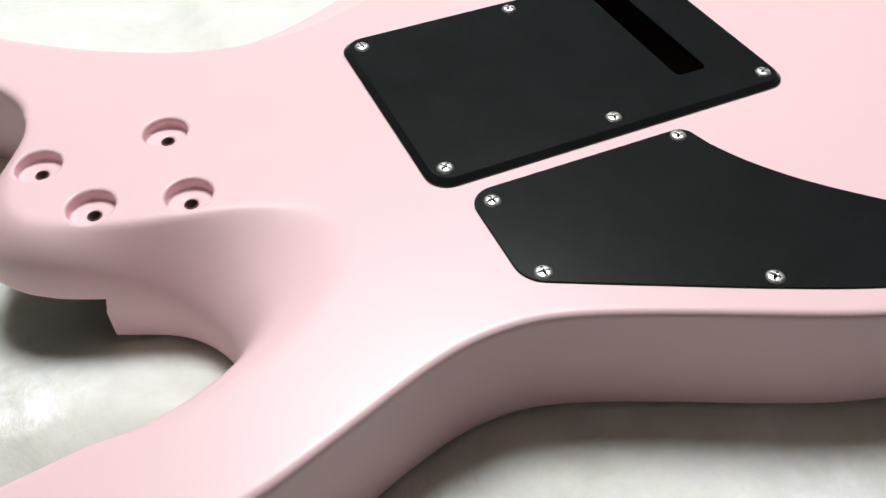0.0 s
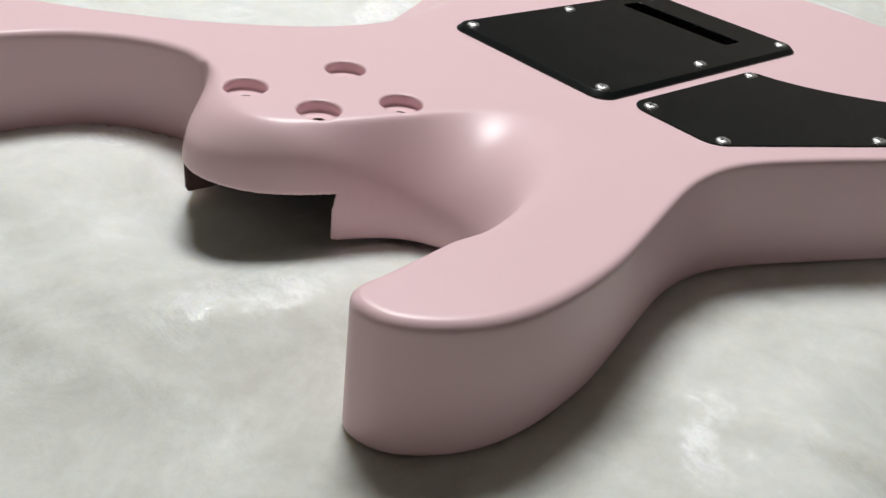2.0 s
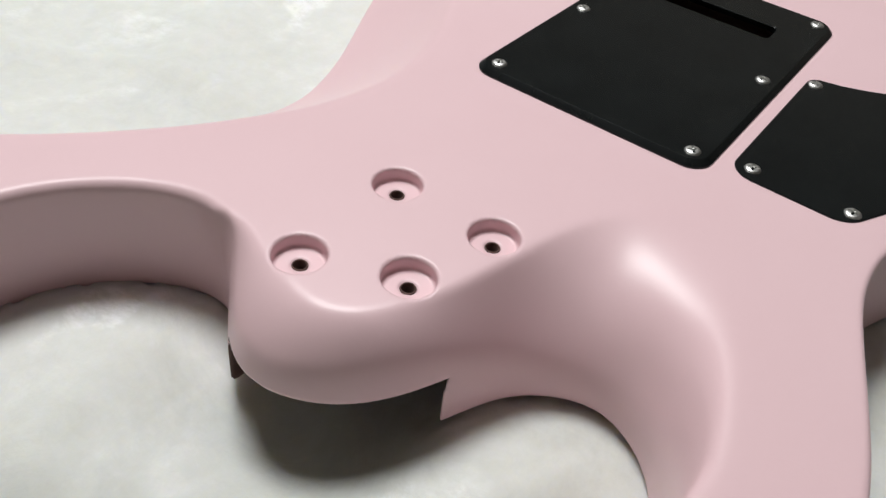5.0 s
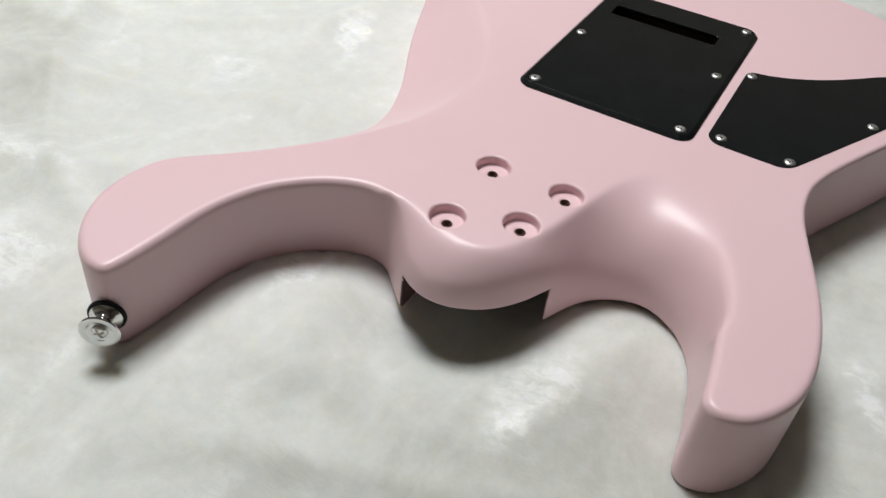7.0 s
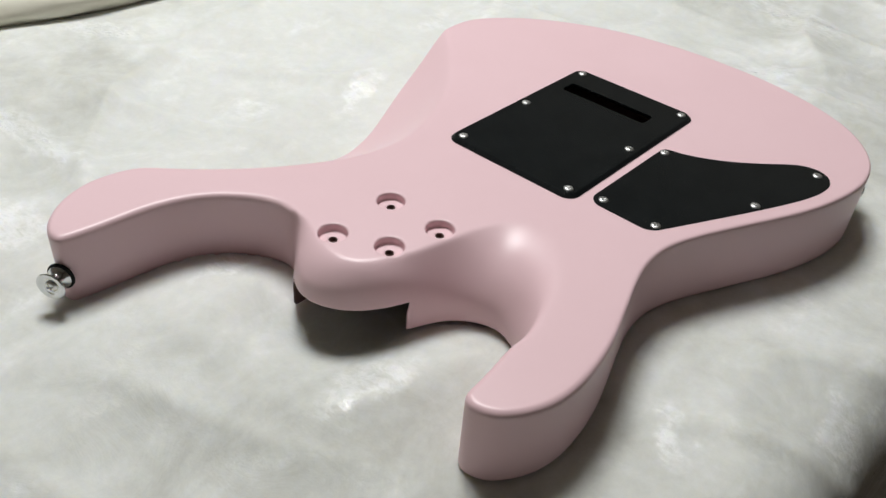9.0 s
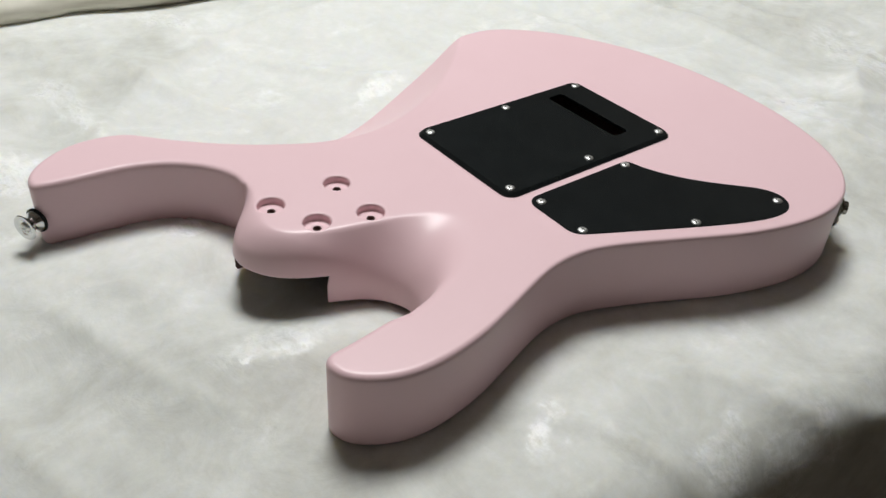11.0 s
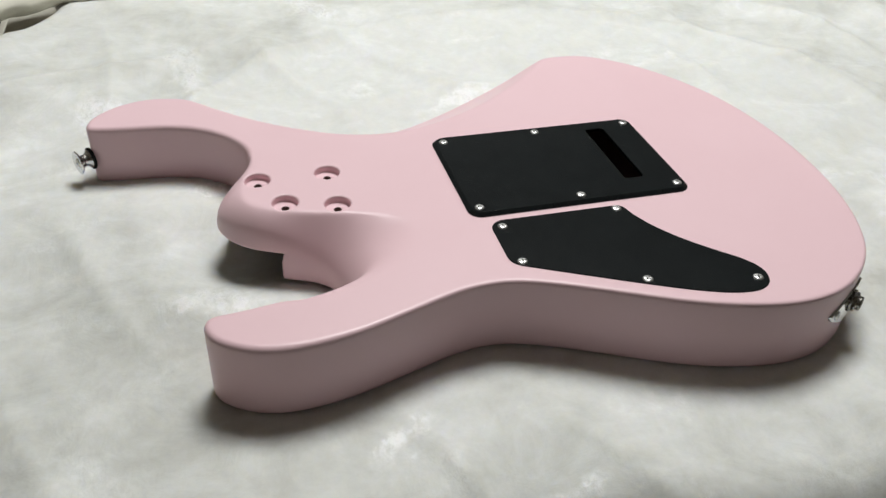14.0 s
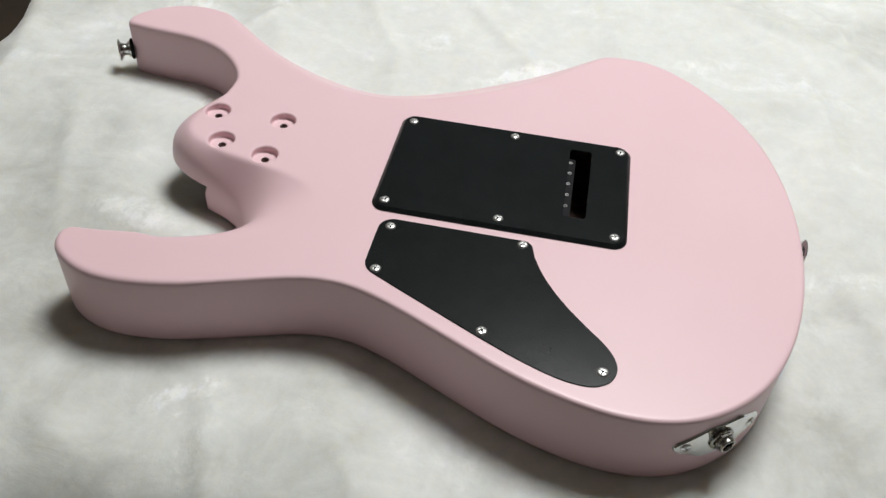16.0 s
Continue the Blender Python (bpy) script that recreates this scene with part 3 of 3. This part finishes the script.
def jack():
    along = Vector((0.81, 0.586, 0)).normalized()
    out = Vector((0.586, -0.81, 0)).normalized()
    m = Matrix(((along.x, 0, out.x, 0), (along.y, 0, out.y, 0), (0, 1, 0, 0), (0, 0, 0, 1)))
    m = Matrix.Translation((0.1277, -0.1472, 0.0245)) @ m
    bm = bmesh.new()
    plan = rounded([(-29.5, 0), (-9, -11.3), (9, -11.3), (29.5, 0), (9, 11.3), (-9, 11.3)], [3.2, 9, 9, 3.2, 9, 9], 6)
    fine = np.array([a + (b - a) * k / 6 for a, b in zip(plan, np.roll(plan, -1, 0)) for k in range(6)])
    plate_mesh(bm, [(fine, -0.002), (fine, 0.0012), (fine * 0.985, 0.0016)])
    bmesh.ops.triangulate(bm, faces=[f for f in bm.faces if len(f.verts) > 4])
    for cut in np.linspace(-0.022, 0.022, 9):
        bmesh.ops.bisect_plane(bm, geom=bm.verts[:] + bm.edges[:] + bm.faces[:], plane_co=(cut, 0, 0), plane_no=(1, 0, 0))
    for v in bm.verts:
        v.co.z -= 5.2 * v.co.x**2
    bmesh.ops.recalc_face_normals(bm, faces=bm.faces)
    auto_sharp(bm, 30)
    plate = part("jack_plate", bm, CHROME, guitar, "pointed oval chrome jack plate")
    plate.matrix_basis = m
    for x in (-0.0200, 0.0200):
        ob = part("screw", screw_bmesh(0.0030, 0.0010), NICKEL, plate)
        ob.matrix_basis = pose(x, 0, 0.0014 - 5.2 * x * x, 0, math.degrees(10.4 * x), 30)
    bm = bmesh.new()
    lathe(bm, [(0, 0.0016), (0.0070, 0.0016), (0.0070, 0.0024), (0.0066, 0.0028), (0, 0.0028)], 36)
    part("washer", bm, AGED, plate).location = (0, 0, 0)
    bm = bmesh.new()
    hexagon = np.array([(0.0060 * math.cos(k * math.pi / 3), 0.0060 * math.sin(k * math.pi / 3)) for k in range(6)])
    plate_mesh(bm, [(hexagon, 0.0028), (hexagon, 0.0042), (hexagon * 0.9, 0.0047)])
    bmesh.ops.recalc_face_normals(bm, faces=bm.faces)
    part("nut", bm, AGED, plate, smooth=False)
    bm = bmesh.new()
    lathe(bm, [(0.0046, 0.0042), (0.0046, 0.0052), (0.0043, 0.0054), (0.0046, 0.0057), (0.0043, 0.0060), (0.0046, 0.0063), (0.0043, 0.0066), (0.0045, 0.0070), (0.0041, 0.0073), (0.0034, 0.0073), (0.0032, 0.0070), (0.0032, -0.001)], 36)
    socket = part("jack_socket", bm, AGED, plate, "threaded nickel jack socket")
    # black lining added for the shade inside the socket
    bm = bmesh.new()
    lathe(bm, [(0.0031, 0.0062), (0.0031, -0.004), (0, -0.004)], 28)
    part("socket_bore_shade", bm, BLACK, socket)


jack()


# ---- plush blanket ----
BED_SOUTH, BED_WEST, ROLL = -0.257, -0.462, 0.035


def over_edge(c, edge):
    """Bends a flat coordinate over a rounded edge: the new coordinate and the drop."""
    beyond = np.maximum(edge + ROLL - c, 0)
    turn = np.minimum(beyond / ROLL, math.pi / 2)
    flat = np.where(beyond > 0, edge + ROLL - ROLL * np.sin(turn), c)
    drop = np.where(beyond > 0, ROLL * (1 - np.cos(turn)) + np.maximum(beyond - ROLL * math.pi / 2, 0), 0)
    return flat, drop


def blanket():
    gx, gy = np.arange(-0.80, 1.05, 0.0048), np.arange(-0.62, 1.25, 0.0048)
    nx, ny = len(gx), len(gy)
    px, py = np.meshgrid(gx, gy, indexing="ij")
    z = np.zeros_like(px)
    for i in range(nx):
        for j in range(ny):
            p = Vector((px[i, j], py[i, j], 0))
            q = p + 0.06 * noise.noise_vector(p * 4.0)
            crease = 1 - abs(noise.noise(q * 4.6 + Vector((7, 2, 0))))
            fold = 1 - abs(noise.noise(Vector((q.x * 9 + q.y * 5, q.y * 3 - q.x * 2, 4))))
            z[i, j] = 0.014 * noise.noise(q * 3.1 + Vector((3, 1, 0))) + 0.008 * crease**6 + 0.005 * fold**8 + 0.006 * noise.noise(q * 9.0) + 0.0030 * noise.noise(q * 22) + 0.0010 * noise.noise(q * 55)
    ring = np.hypot(px - 0.045, py - 0.062) - 0.322
    z += (0.0032 * np.exp(-((ring / 0.006) ** 2)) + 0.0020 * smoothstep(-0.004, 0.006, ring)) * smoothstep(0.0, 0.12, py)
    edge = distance(px, py, OUTLINE[::3])
    far = smoothstep(-0.005, 0.085, edge)
    bed = -0.0034 + 0.0015 * smoothstep(-0.09, -0.16, px) + 0.0042 * smoothstep(-0.03, 0.09, py) * smoothstep(-0.12, -0.24, px) + 0.0010 * np.exp(-(((px + 0.235) / 0.035) ** 2) - ((py - 0.085) / 0.035) ** 2)
    # hollow below the heel, and the rise beyond it
    bed -= 0.0080 * np.exp(-(((px + 0.222) / 0.030) ** 2) - ((py - 0.012) / 0.032) ** 2)
    bed += 0.0035 * np.exp(-(((py + 0.046 + 0.18 * (px + 0.23)) / 0.012) ** 2) - ((px + 0.235) / 0.035) ** 2)
    z = z * (0.10 + 0.90 * far) * (1 - 0.75 * smoothstep(0.33, 0.43, py) * smoothstep(0.30, 0.10, px)) + bed
    z = np.where(edge < -0.004, np.minimum(z, -0.0034), z)
    px, down_x = over_edge(px, BED_WEST + 0.010 * np.sin(py * 16) + 0.012 + 0.075 * smoothstep(0.30, 0.50, py))
    py, down_y = over_edge(py, BED_SOUTH - 0.008 * np.sin(px * 14))
    verts = np.stack([px, py, np.maximum(z - down_x - down_y, -0.42)], -1).reshape(-1, 3)
    idx = np.arange(nx * ny).reshape(nx, ny)
    quads = np.stack([idx[:-1, :-1], idx[1:, :-1], idx[1:, 1:], idx[:-1, 1:]], -1).reshape(-1, 4)
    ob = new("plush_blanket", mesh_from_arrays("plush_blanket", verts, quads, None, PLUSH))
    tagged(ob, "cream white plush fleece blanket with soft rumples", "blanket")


blanket()


def folded_hem():
    """A thick turned-over fold of cream cloth lying across the blanket."""
    bm = bmesh.new()
    line = spline([(-446, 372), (-428, 425), (-388, 472), (-330, 496), (-250, 497), (-160, 484), (-40, 470), (60, 477), (180, 517), (300, 582)], 12, False)
    rings = []
    for k, (x, y) in enumerate(line):
        ring = []
        t = line[min(k + 1, len(line) - 1)] - line[max(k - 1, 0)]
        t /= np.linalg.norm(t)
        thick = 0.021 * (0.9 + 0.25 * noise.noise(Vector((k * 0.09, 3, 0)))) * smoothstep(0, 4, np.array(float(min(k, len(line) - 1 - k)) + 0.6))
        for a in range(28):
            ang = 2 * math.pi * a / 28
            wob = 1 + 0.10 * noise.noise(Vector((k * 0.21, 2 * math.cos(ang), 2 * math.sin(ang))))
            across = 1.9 * thick * math.cos(ang) * wob + 0.018
            ring.append(bm.verts.new((x - t[1] * across, y + t[0] * across, 0.012 + thick * math.sin(ang) * wob)))
        rings.append(ring)
    for a, b in zip(rings, rings[1:]):
        for k in range(28):
            bm.faces.new((a[k], b[k], b[(k + 1) % 28], a[(k + 1) % 28]))
    bm.faces.new(rings[0])
    bm.faces.new(rings[-1][::-1])
    bmesh.ops.recalc_face_normals(bm, faces=bm.faces)
    tagged(part("folded_cloth", bm, CREAM), "thick rolled fold of cream cloth on the blanket", "cloth")


folded_hem()


def mattress():
    bm = bmesh.new()
    box(bm, (BED_WEST + 0.03, BED_SOUTH + 0.02, -0.45), (1.03, 1.22, -0.03))
    bmesh.ops.bevel(bm, geom=bm.edges[:], offset=0.015, segments=3, affect="EDGES")
    tagged(part("mattress", bm, CREAM), "plain mattress under the plush blanket", "mattress")


mattress()


# ---- the unseen room that closes the place; its walls are added to shape light ----
def room():
    x0, x1, y0, y1, z0, z1 = -2.4, 2.2, -2.1, 2.5, -0.45, 2.04
    for name, lo, hi, mat in (
        ("floor", (x0, y0, z0 - 0.1), (x1, y1, z0), FLOORING),
        ("ceiling", (x0, y0, z1), (x1, y1, z1 + 0.1), WALL),
        # added out of view: pale west fills, dark east and south keep sides dim
        ("unseen_wall_west", (x0 - 0.1, y0, z0), (x0, y1, z1), BEIGEFILL),
        ("unseen_wall_east", (x1, y0, z0), (x1 + 0.1, y1, z1), SHADEWALL),
        ("unseen_wall_south", (x0, y0 - 0.1, z0), (x1, y0, z1), SHADEWALL),
        ("unseen_wall_north", (x0, y1, z0), (x1, y1 + 0.1, z1), GREYWALL),
    ):
        bm = bmesh.new()
        box(bm, lo, hi)
        bmesh.ops.recalc_face_normals(bm, faces=bm.faces)
        tagged(part(name, bm, mat, smooth=False), kind="structure")
    lamp = tagged(new("pendant_lamp"), "wide round white pendant lamp on a short cord, switched on", "lamp")
    lamp.location = LAMP_AT
    bm = bmesh.new()
    lathe(bm, [(0, 0.075), (0.04, 0.074), (0.20, 0.060), (0.36, 0.025), (0.385, 0.0), (0.380, -0.008), (0.370, 0.0), (0.34, 0.018), (0, 0.026)], 48)
    part("shade", bm, WALL, lamp)
    bm = bmesh.new()
    lathe(bm, [(0.366, -0.002), (0.29, -0.026), (0.14, -0.040), (0, -0.045)], 48)
    part("diffuser", bm, GLOW, lamp)
    bm = bmesh.new()
    lathe(bm, [(0, 0.05), (0.004, 0.05), (0.004, z1 - LAMP_AT[2]), (0, z1 - LAMP_AT[2])], 12)
    part("cord", bm, WALL, lamp)


room()
